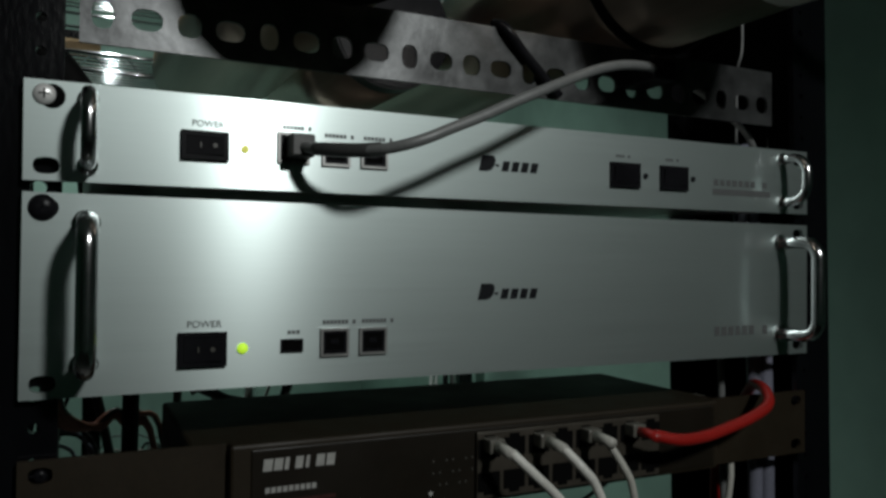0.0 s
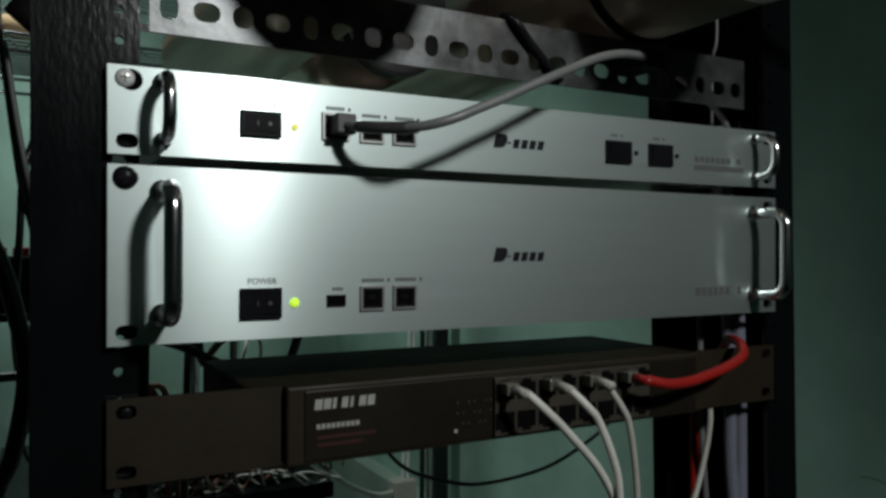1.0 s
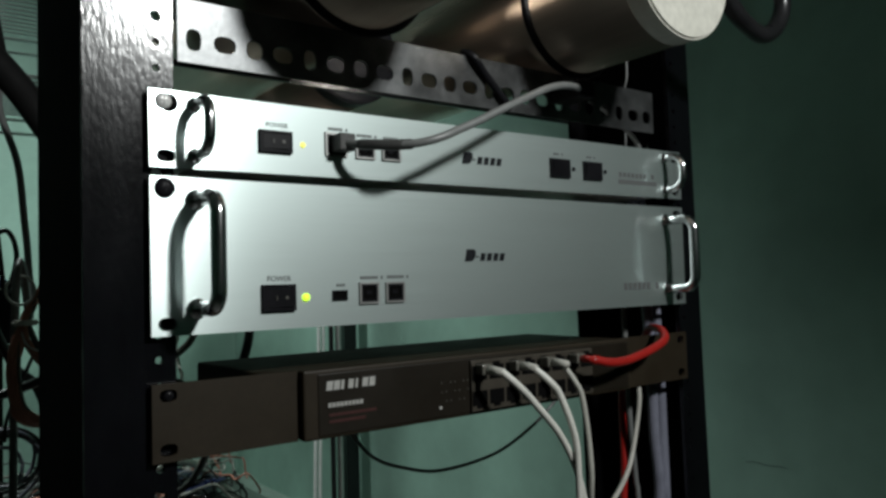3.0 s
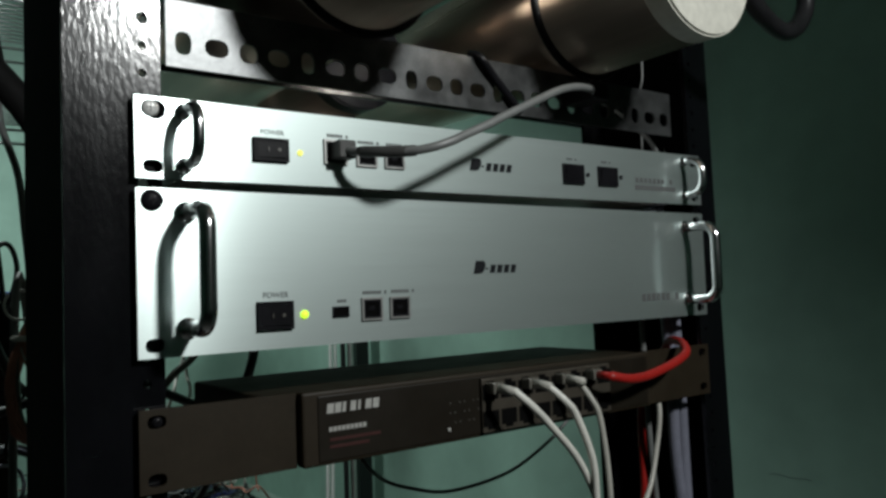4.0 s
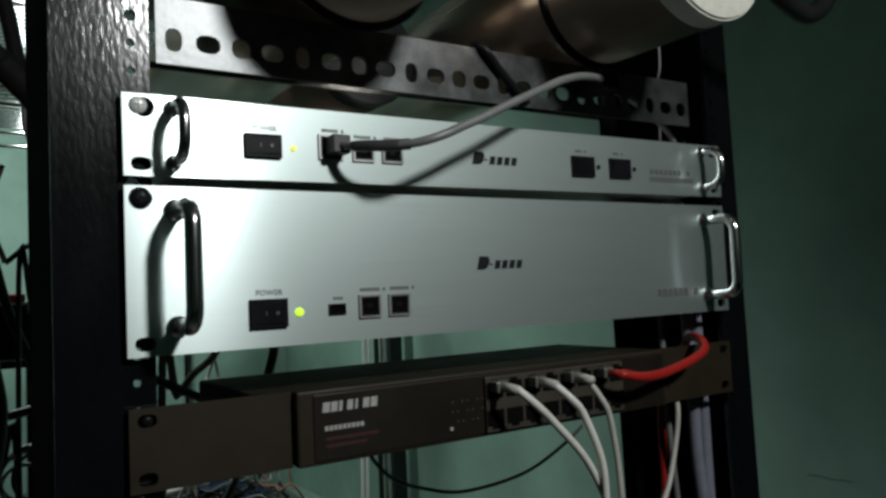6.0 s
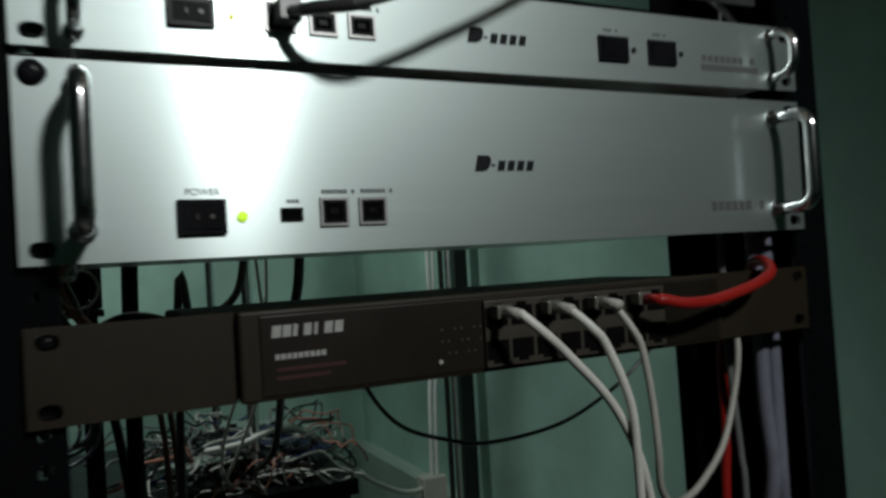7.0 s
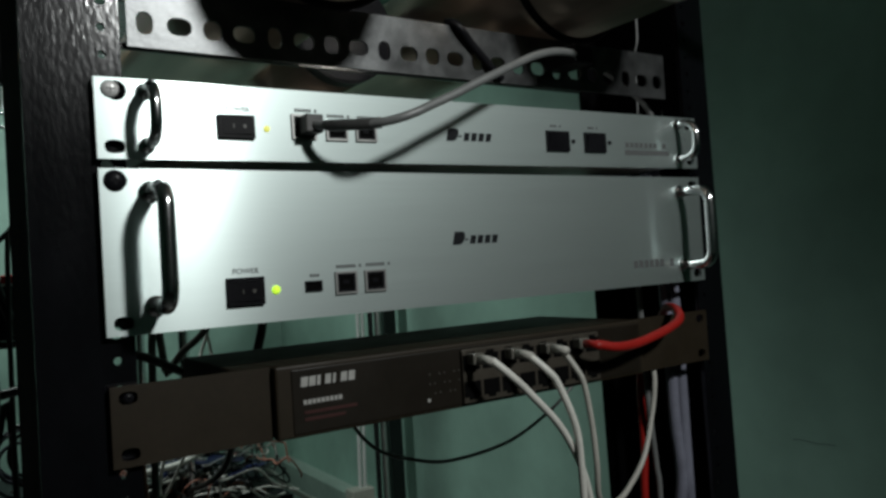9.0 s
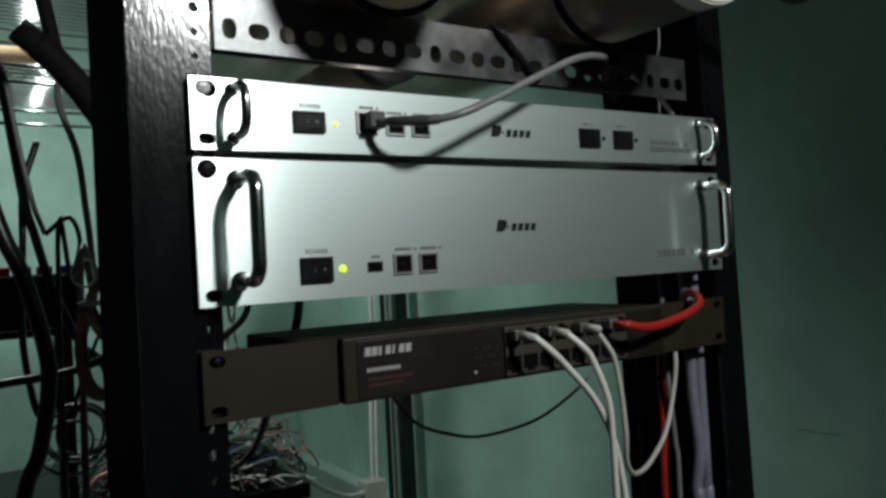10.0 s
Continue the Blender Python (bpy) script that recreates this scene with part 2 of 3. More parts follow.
# ---------------------------------------------------------------- the room
def wall(name, *b, mat=M_WALL, label="pale green painted plaster wall", category="wall"):
    return tagged(link(name, box(*b), mat), label, category, "", "structure")


wall("floor", -3.4, 0.95, -2.7, 2.8, -0.1, 0.0, mat=M_FLOOR, label="grey cement floor of the equipment room", category="floor")
wall("ceiling", -3.4, 0.95, -2.7, 2.8, 2.7, 2.8, mat=M_CEIL, label="white painted flat ceiling", category="ceiling")
east = wall("wall_east", 0.85, 0.95, -2.6, 2.7, 0.0, 2.7)
wall("wall_north", -3.4, 0.85, 2.6, 2.7, 0.0, 2.7)
wall("wall_west", -3.4, -3.3, -2.6, 2.6, 0.0, 2.7)
wall("wall_south", -3.4, 0.95, -2.7, -2.6, 0.0, 2.7)
scuff = link("scuff", sweep([Vector((0.8495, 0.250 + 0.012 * k, 1.003 + 0.0016 * math.sin(1.7 * k))) for k in range(7)], 0.00045, 6), M_GREYPRINT, east)
wall("trim", 0.79, 0.85, 0.6, 2.6, 0.0, 0.573, mat=M_LEDGE, label="low painted ledge along the green wall", category="ledge")

# ---------------------------------------------------------------- the open rack
RACK_TOP = 2.05


def upright(parent, s):
    """A steel channel; s is -1 or 1 for its side. The front flange is pierced."""
    inner, outer = (0.2263, 0.274) if s < 0 else (0.232, 0.265)
    hole, shrink = (0.2355, 0.7) if s < 0 else (0.2395, 0.45)
    zs = [1.05 + 0.0148 * i for i in range(60)]
    a, b = sorted((s * inner, s * (outer - 0.012)))
    cells = [(a, b, 0.0, zs[0] - 0.0074, None), (a, b, zs[-1] + 0.0074, RACK_TOP, None)]
    for i, z in enumerate(zs):
        r = shrink * (0.0046 if i % 3 == 2 else 0.0032)
        cells.append((a, b, z - 0.0074, z + 0.0074, (s * hole, z, r, r, 2)))
    bm = holed(cells, 0.003, 0.007)
    a, b = sorted((s * (outer - 0.012), s * outer))
    box(a, b, 0.003, 0.007, 0, RACK_TOP, 0, bm)
    front = part("front_flange", bm, M_BLACKPAINT, parent, "black glossy brush-painted flange with mounting holes")
    a, b = sorted((s * (outer - 0.005), s * outer))
    web = part("web", box(a, b, 0.007, 0.127, 0, RACK_TOP), M_SATIN, parent)
    a, b = sorted((s * (outer - 0.031), s * outer))
    rear = part("rear_flange", box(a, b, 0.127, 0.131, 0, RACK_TOP), M_SATIN, parent)
    if s > 0:  # this post leans a little
        for ob in (front, web, rear):
            for v in ob.data.vertices:
                v.co.x += 0.02 * (1.36 - v.co.z)


rack = thing("equipment_rack", (0, 0.06, 0), "open two-post rack of black glossy painted steel channel", "rack")
for s in (-1, 1):
    upright(rack, s)


# ---------------------------------------------------------------- silver rack units
def screw(parent, x, z, mat=M_SCREW, r=0.0052):
    """A domed cross-head screw."""
    bm = bmesh.new()
    bmesh.ops.create_uvsphere(bm, u_segments=24, v_segments=12, radius=r)
    bm.transform(Matrix.Translation((x, -0.003, z)) @ Matrix.Diagonal((1, 0.55, 1, 1)))
    head = part("screw", bm, mat, parent, "", True)
    cross = box(x - r * 0.45, x + r * 0.45, -0.0031 - r * 0.55, -0.0025 - r * 0.5, z - 0.0004, z + 0.0004)
    box(x - 0.0004, x + 0.0004, -0.0031 - r * 0.55, -0.0025 - r * 0.5, z - r * 0.45, z + r * 0.45, 0, cross)
    part("recess", cross, M_PLUGGREY if mat == M_SCREW else mat, head)
    return head


def pull(parent, x, z0, z1, d, r):
    """A bent chrome bow handle."""
    b = 0.011
    pts = [Vector((x, -0.003, z0))] + [Vector((x, -d + b - b * math.sin(a), z0 + b - b * math.cos(a))) for a in [i * math.pi / 12 for i in range(7)]]
    pts += [Vector((x, -d + b - b * math.cos(a), z1 - b + b * math.sin(a))) for a in [i * math.pi / 12 for i in range(7)]] + [Vector((x, -0.003, z1))]
    h = part("handle", sweep(pts, r, 16), M_CHROME, parent, "bent chrome bow handle", True)
    for z in (z0, z1):
        part("collar", disc((x, -0.0025, z), r * 1.35, 0.003, n=20, bevel=0.0006), M_CHROME, h, "", True)
    return h


def rocker(parent, x0, x1, z0, z1):
    f = part("power_switch", ring_frame(x0, x1, z0, z1, 0.0022, -0.0055, -0.003), M_BLACKPLASTIC, parent, "black rocker power switch")
    bm = box(x0 + 0.0024, x1 - 0.0024, -0.0052, -0.003, z0 + 0.0024, z1 - 0.0024, 0)
    for v in bm.verts:
        if v.co.x > (x0 + x1) / 2 and v.co.y < -0.004:
            v.co.y -= 0.0014
    part("rocker", bm, M_BLACKPLASTIC, f)
    cx, cz = (x0 + x1) / 2, (z0 + z1) / 2
    part("mark", box(cx - 0.0025, cx - 0.0018, -0.0064, -0.0052, cz - 0.0012, cz + 0.0012), M_DIMLIGHT, f)
    part("mark", disc((cx + 0.0042, -0.0058, cz), 0.0011, 0.0009, n=12), M_DIMLIGHT, f)


def socket(parent, x0, x1, z0, z1, shield=M_RIM, label="square network socket with metal rim"):
    f = part("socket", ring_frame(x0, x1, z0, z1, 0.0013, -0.0046, -0.003), shield, parent, label)
    part("shell", ring_frame(x0 + 0.0013, x1 - 0.0013, z0 + 0.0013, z1 - 0.0013, 0.0015, -0.0042, -0.003), M_BLACKPLASTIC, f)
    part("opening", box(x0 + 0.0028, x1 - 0.0028, -0.0034, -0.003, z0 + 0.0028, z1 - 0.0028), M_HOLESHADE, f)
    cx, cz = (x0 + x1) / 2, (z0 + z1) / 2
    part("contacts", box(cx - 0.002, cx + 0.002, -0.0038, -0.0034, cz - 0.0008, cz + 0.0016), M_BLACKPLASTIC, f)
    return f


def word(parent, x0, x1, z0, z1, n, mat=M_GREYPRINT, name="lettering_bar"):
    """Small unreadable print as a row of bars."""
    bm = bmesh.new()
    w = (x1 - x0) / n
    for i in range(n):
        if n < 4 or i != n - 2:
            box(x0 + w * i, x0 + w * (i + 0.72), -0.0033, -0.003, z0, z1, 0, bm)
    return part(name, bm, mat, parent)


def text(parent, body, x, z, size, mat):
    cu = bpy.data.curves.new("lettering", "FONT")
    cu.body, cu.size, cu.align_x, cu.extrude = body, size, "CENTER", 0.0001
    cu.materials.append(mat)
    ob = new("lettering", cu)
    ob.matrix_world = pose(x, -0.0032, z, 90, 0, 0)
    ob.parent = parent
    ob.matrix_parent_inverse = parent.matrix_world.inverted()
    return ob


def emblem(parent, x, z):
    """The maker's mark: a large slanted block with an opening, and small slanted bars after it."""
    bm = bmesh.new()
    outline = [(0, 0), (0.0052, 0), (0.0076, 0.0008), (0.0090, 0.0030), (0.0092, 0.0058), (0.0082, 0.0080), (0.0062, 0.0088), (0, 0.0088)]
    front = [bm.verts.new((x + u + 0.25 * w, -0.0033, z + w)) for u, w in outline]
    back = [bm.verts.new((v.co.x, -0.0029, v.co.z)) for v in front]
    bm.faces.new(front)
    for i in range(len(front)):
        j = (i + 1) % len(front)
        bm.faces.new((front[i], back[i], back[j], front[j]))
    slanted(x + 0.0105, z + 0.0028, 0.0022, 0.0012, 0.25, -0.0033, bm)
    for i in range(4):
        slanted(x + 0.0142 + i * 0.0062, z + 0.0004, 0.0044, 0.0056, 0.25, -0.0033, bm)
    return part("emblem", bm, M_PRINT, parent, "dark slanted maker's mark")


def faceplate(parent, z0, z1):
    cells = [(-0.2225, 0.2170, z0, z1, None)]
    for s in (-1, 1):
        a, b = (-0.2413, -0.2225) if s < 0 else (0.2170, 0.2358)
        hx = -0.2325 if s < 0 else 0.2270
        zc = [z0 + 0.0065, z1 - 0.0065]
        cells += [(a, b, z0, z0 + 0.013, (hx, zc[0], 0.0052, 0.0036, 2.6)), (a, b, z0 + 0.013, z1 - 0.013, None),
                  (a, b, z1 - 0.013, z1, (hx, zc[1], 0.0052, 0.0036, 2.6))]
    return grain(part("faceplate", holed(cells, -0.003, 0.0), M_PANEL, parent, "silver brushed aluminium faceplate"))


def chassis(parent, z0, z1, depth=0.26):
    part("chassis", box(-0.215, 0.212, 0.0005, depth, z0 + 0.0015, z1 - 0.0015, 0.001), M_LID, parent)


U1B, U1T, U2B, U2T = 1.3945, 1.4376, 1.300, 1.3881
one = thing("repeater_controller", (0, 0.1, U1B), "slim silver rack unit with chrome handles and a plugged network cable", "rack unit", "silver rack units")
faceplate(one, U1B, U1T)
chassis(one, U1B, U1T, 0.41)
for s in (-1, 1):
    pull(one, -0.2165 if s < 0 else 0.2105, U1B + 0.0072, U1T - 0.0068, 0.028 if s < 0 else 0.0235, 0.0031)
part("slot", disc((-0.2305, -0.003, U1T - 0.0068), 0.0052, 0.0004, n=20), M_HOLESHADE, one, "dark mounting slot")
screw(one, -0.2335, U1T - 0.0062, M_SCREW, 0.0046)
rocker(one, -0.178, -0.1568, 1.4072, 1.4205)
part("led", disc((-0.149, -0.003, 1.4135), 0.0018, 0.001, n=16, bevel=0.0004), M_LED_AMBER, one, "small lit yellow-green indicator")
socket(one, -0.1337, -0.1180, 1.4080, 1.4230)
socket(one, -0.1115, -0.0970, 1.4078, 1.4200)
socket(one, -0.0913, -0.0767, 1.4078, 1.4200)
for x0 in (0.0655, 0.1038):
    f = part("key_switch", ring_frame(x0, x0 + 0.0222, 1.4056, 1.4206, 0.0022, -0.005, -0.003), M_BLACKPLASTIC, one, "black square rocker switch")
    bm = box(x0 + 0.0024, x0 + 0.0198, -0.0049, -0.003, 1.4080, 1.4182)
    for v in bm.verts:
        if v.co.z > 1.413 and v.co.y < -0.004:
            v.co.y -= 0.0012
    part("rocker", bm, M_BLACKPLASTIC, f)
    part("indicator", disc((x0 + 0.0272, -0.003, 1.4135), 0.0017, 0.001, n=14), M_PRINT, one, "small unlit indicator")
    word(one, x0 + 0.005, x0 + 0.016, 1.4238, 1.4253, 5)
text(one, "POWER", -0.166, 1.4228, 0.0042, M_GREYPRINT)
for x0, x1 in ((-0.131, -0.1165), (-0.110, -0.0945), (-0.0895, -0.0735)):
    word(one, x0, x1, 1.4246 if x0 < -0.12 else 1.4222, 1.4265 if x0 < -0.12 else 1.424, 8)
word(one, 0.149, 0.198, 1.4105, 1.4145, 9, M_FAINT)
part("type_plate", box(0.148, 0.200, -0.0032, -0.003, 1.4045, 1.4085), M_FAINT, one)
emblem(one, -0.0232, 1.4105)
one.rotation_euler[1] = -0.0062

two = thing("repeater_module", (0, 0.1, U2B), "tall silver rack unit with large chrome bow handles", "rack unit", "silver rack units")
faceplate(two, U2B, U2T)
chassis(two, U2B, U2T)
for s in (-1, 1):
    pull(two, -0.2165 if s < 0 else 0.2085, 1.3145, 1.3755, 0.0375 if s < 0 else 0.0335, 0.0042)
screw(two, -0.2335, U2T - 0.0065, M_BLACKPLASTIC, 0.0058)
rocker(two, -0.178, -0.1565, 1.3108, 1.3268)
part("led", disc((-0.149, -0.003, 1.3185), 0.0025, 0.0016, n=16, bevel=0.0007), M_LED_ON, two, "lit green indicator lamp", True)
part("small_socket", ring_frame(-0.1308, -0.1200, 1.3158, 1.3222, 0.0008, -0.0042, -0.003), M_BLACKPLASTIC, two, "small black socket")
part("opening", box(-0.1300, -0.1208, -0.0034, -0.003, 1.3166, 1.3214), M_HOLESHADE, two)
socket(two, -0.1113, -0.0966, 1.3128, 1.3268)
socket(two, -0.0911, -0.0763, 1.3130, 1.3266)
text(two, "POWER", -0.1665, 1.3288, 0.0045, M_GREYPRINT)
word(two, -0.1275, -0.121, 1.3245, 1.3262, 3)
word(two, -0.110, -0.0925, 1.3288, 1.3308, 9)
word(two, -0.0895, -0.072, 1.3290, 1.3310, 9)
word(two, 0.150, 0.199, 1.3145, 1.3205, 8, M_FAINT)
emblem(two, -0.0232, 1.3398)

# ---------------------------------------------------------------- network switch below
HB, HT = 1.2318, 1.2742
hub = thing("network_switch", (0, 0.06, HB), "brown-grey rack network switch with white and red patch cables", "network switch")
part("body", box(-0.171, 0.162, 0.0, 0.130, HB + 0.001, HT - 0.002, 0.002), M_HUB, hub)
for s in (-1, 1):
    ea, eb = (-0.2413, -0.2225) if s < 0 else (0.2160, 0.2348)
    pa, pb = (-0.2225, -0.1556) if s < 0 else (0.1480, 0.2160)
    hx = -0.2325 if s < 0 else 0.2260
    cells = [(pa, pb, HB, HT, None), (ea, eb, HB, HB + 0.013, (hx, HB + 0.0065, 0.0048, 0.0034, 2.6)), (ea, eb, HB + 0.013, HT - 0.013, None),
             (ea, eb, HT - 0.013, HT, (hx, HT - 0.0065, 0.0048, 0.0034, 2.6))]
    part("ear", holed(cells, -0.0025, 0.0), M_HUB, hub, "brown-grey mounting ear")
screw(hub, -0.2325, HT - 0.0065, M_BLACKPLASTIC, 0.0028)
part("bezel", box(-0.1548, 0.1472, -0.009, 0.0, HB, HT, 0.0015), M_HUB, hub)
part("front_panel", box(-0.1455, 0.1435, -0.0098, -0.008, HB + 0.002, HT - 0.0025, 0.0008), M_HUBFACE, hub, "dark brown glossy front panel")
for i, w in enumerate((3.8, 3.6, 1.8, 3.2, 1.5, 3.6, 3.6)):
    part("emblem_block", slanted(-0.1402 + 0.0051 * i, 1.2612, 0.00115 * w, 0.0056, 0.12, -0.0102), M_PALEPRINT, hub)
bm = bmesh.new()
for i in range(9):
    box(-0.1388 + i * 0.0028, -0.1388 + i * 0.0028 + 0.0021, -0.0101, -0.0097, 1.2508, 1.2534, 0, bm)
part("lettering_bar", bm, M_PALEPRINT, hub)
for z, w in ((1.2452, 0.034), (1.2412, 0.026)):
    part("red_stripe", box(-0.1385, -0.1385 + w, -0.0101, -0.0097, z, z + 0.0018), M_REDPRINT, hub)
for i in range(8):
    for j in range(3):
        if (i + j) % 3:
            part("status_light", disc((-0.052 + i * 0.0038, -0.0097, 1.2445 + j * 0.0062), 0.0006, 0.0005, n=8), M_DIMLIGHT, hub)
part("power_light", disc((-0.0535, -0.0097, 1.2405), 0.0012, 0.0008, n=10), M_PALEPRINT, hub, "pale triangular indicator")
PX = [-0.0205 + 0.0157 * i for i in range(8)]
part("port_block", box(-0.0275, 0.0965, -0.0125, -0.0100, 1.2345, 1.2700, 0.0006), M_PORTMETAL, hub, "metal shielded block of network ports")
for j, z in enumerate((1.2612, 1.2437)):
    for x in PX:
        bm = bmesh.new()
        zz = 1 if j == 0 else -1
        box(x - 0.0066, x + 0.0066, -0.0131, -0.0126, z - 0.0050, z + 0.0050, 0, bm)
        box(x - 0.0030, x + 0.0030, -0.0131, -0.0126, *sorted((z + zz * 0.0050, z + zz * 0.0070)), 0, bm)
        part("port", bm, M_HOLESHADE, hub)

# ---------------------------------------------------------------- slotted bar and cavities above
bar = thing("slotted_angle", (0, 0.012, 1.463), "galvanised slotted steel angle bar bolted across the rack", "angle bar")
cells, k = [], 0
x = -0.2208
while x < 0.2100:
    w, h = ((0.0046, 0.0066), (0.0070, 0.0052), (0.0056, 0.0058), (0.0070, 0.0050))[k % 4]
    cells.append((x, x + 0.01905, 1.4578, 1.4955, (x + 0.0095, 1.4716, w, h, 2.6)))
    x, k = x + 0.01905, k + 1
part("front_leg", holed(cells, 0.011, 0.013), M_GALV, bar)
part("top_leg", box(-0.2208, -0.2208 + 0.01905 * k, 0.013, 0.045, 1.4935, 1.4955), M_GALV, bar)
rear_bar = thing("flat_bar", (0, 0.133, 1.488), "flat steel bar carrying the tray at the back", "bar")
part("bar", box(-0.26, 0.26, 0.132, 0.135, 1.4910, 1.4955), M_BLACKPAINT, rear_bar)


def cavity(x, label, y0=-0.10, y1=0.36, r=0.054):
    c = thing("cavity_filter", (x, y0, 1.4955), label, "cavity filter", "cavity filters")
    zc = 1.4955 + r
    bm = bmesh.new()
    out = bmesh.ops.create_cone(bm, cap_ends=True, segments=64, radius1=r, radius2=r, depth=y1 - y0)["verts"]
    bmesh.ops.transform(bm, matrix=Matrix.Translation((x, (y0 + y1) / 2, zc)) @ Matrix.Rotation(radians(90), 4, "X"), verts=out)
    part("body", bm, M_CAVITY, c, "brown-grey brushed metal tube", True)
    # The rear tube's cap is coloured black in place of shade.
    part("end_cap", disc((x, y0 + 0.012, zc), r + 0.0004, 0.019, n=64, bevel=0.0016), M_CAP if y0 < 0 else M_BLACKPLASTIC, c, "round white end cap" if y0 < 0 else "round end cap, black in place of shade")
    part("tuning_rod", disc((x, y0 - 0.007, zc), 0.003, 0.022, n=16), M_BRASS, c, "dull brass tuning rod", True)
    band = bmesh.new()
    pts = [Vector((x + (r + 0.0015) * math.sin(a), 0.002, zc + (r + 0.0015) * math.cos(a))) for a in [2 * math.pi * i / 48 for i in range(49)]]
    sweep(pts, 0.0034, 8, band)
    part("strap", band, M_BLACKPLASTIC, c, "black strap", True) if y0 < 0 else band.free()
    return c


cavity(0.1045, "horizontal metal cavity tube with white end cap on the slotted bar", y1=0.42)
# A black band slanting down across the face of the slotted bar.
tail = link("slant_band", sweep(spline([(-0.004, 0.016, 1.4990), (-0.001, 0.0075, 1.4945), (0.011, 0.0075, 1.482), (0.024, 0.0075, 1.470), (0.036, 0.0075, 1.459)], 5), 0.0032, 8), M_BLACKPLASTIC, None, True)
tagged(tail, "black band slanting across the slotted bar", "strap")
cavity(-0.102, "horizontal metal cavity tube strapped on the slotted bar", y1=0.42)
cavity(0.0013, "metal cavity tube lying between and behind the strapped ones", y0=0.19, y1=0.42, r=0.0482)

# ---------------------------------------------------------------- cables at the front
def plug(parent, x, y, z, mat, boot):
    part("plug", box(x - 0.0046, x + 0.0046, y - 0.009, y, z - 0.0036, z + 0.0036, 0.0008), mat, parent)
    bm = bmesh.new()
    sweep([Vector((x, y - 0.008, z)), Vector((x, y - 0.016, z)), Vector((x, y - 0.024, z - 0.0008))], 0.0028, 10, bm)
    part("boot", bm, boot, parent, "", True)


patch = thing("patch_cable", (-0.124, -0.02, 1.4155), "grey network cable plugged into the slim silver unit", "cable")
part("plug", box(-0.1300, -0.1185, -0.016, -0.0035, 1.4095, 1.4205, 0.001), M_PLUGGREY, patch)
cable("jacket", [(-0.1242, -0.014, 1.4140), (-0.1205, -0.023, 1.4125), (-0.1133, -0.034, 1.4110), (-0.1046, -0.041, 1.4105), (-0.0963, -0.049, 1.4108), (-0.087, -0.054, 1.4130),
                 (-0.0772, -0.056, 1.4166), (-0.0662, -0.056, 1.4216), (-0.0505, -0.056, 1.4285), (-0.0355, -0.0555, 1.4358), (-0.0190, -0.055, 1.4434), (-0.001, -0.052, 1.4515), (0.022, -0.046, 1.4612), (0.045, -0.039, 1.4682),
                 (0.067, -0.030, 1.4725), (0.079, -0.024, 1.474), (0.092, -0.012, 1.474)], 0.0027, M_GREYCABLE, "", parent=patch)
part("boot", sweep(spline([(-0.1205, -0.023, 1.4125), (-0.1133, -0.034, 1.4110), (-0.1046, -0.041, 1.4105), (-0.0963, -0.046, 1.4110)], 5), 0.0033, 12), M_PLUGGREY, patch, "", True)
part("coupler", box(0.078, 0.098, -0.025, 0.008, 1.468, 1.482, 0.002), M_BLACKPLASTIC, patch, "black cable coupler")
cable("hanging_cable", [(0.098, 0.008, 1.474), (0.13, 0.03, 1.487), (0.165, 0.035, 1.485), (0.189, 0.03, 1.470), (0.218, 0.03, 1.450), (0.235, 0.04, 1.42), (0.24, 0.05, 1.35)], 0.0024, M_GREYCABLE,
      "grey cable running down behind the slim silver unit")

WHITE = [
    ([(PX[0], -0.036, 1.2640), (-0.010, -0.042, 1.2530), (0.004, -0.042, 1.240), (0.028, -0.042, 1.2145), (0.045, -0.041, 1.185), (0.0535, -0.04, 1.155), (0.057, -0.04, 1.12), (0.059, -0.035, 1.05), (0.06, 0.0, 0.75)], PX[0]),
    ([(PX[2], -0.034, 1.2640), (0.019, -0.043, 1.2530), (0.026, -0.045, 1.243), (0.037, -0.047, 1.214), (0.0415, -0.045, 1.186), (0.044, -0.043, 1.15), (0.047, -0.04, 1.10), (0.05, -0.03, 1.0), (0.05, 0.0, 0.75)], PX[2]),
    ([(PX[4], -0.032, 1.2635), (0.049, -0.038, 1.2500), (0.0535, -0.04, 1.2385), (0.0585, -0.04, 1.21), (0.0605, -0.04, 1.183), (0.066, -0.034, 1.160), (0.080, -0.026, 1.147), (0.098, -0.018, 1.1435), (0.120, -0.010, 1.1475),
      (0.146, -0.004, 1.166), (0.163, 0.0, 1.198), (0.168, 0.0, 1.222), (0.170, 0.003, 1.24), (0.172, 0.004, 1.262), (0.178, 0.03, 1.266), (0.19, 0.10, 1.262)], PX[4]),
]
for pts, x in WHITE:
    c = thing("patch_cable", (x, -0.02, 1.2612), "white network cable hanging from a switch port", "cable", "white patch cables")
    plug(c, x, -0.0132, 1.2640, M_CLEARPLUG, M_PALECABLE)
    thin = x == PX[4]
    cable("jacket", pts, 0.0021 if thin else 0.0025, M_PALECABLE if thin else M_WHITECABLE, "", parent=c)
red = thing("patch_cable", (PX[6], -0.02, 1.2640), "red network cable looping from the switch behind the rack", "cable")
plug(red, PX[6], -0.0132, 1.2640, M_CLEARPLUG, M_REDCABLE)
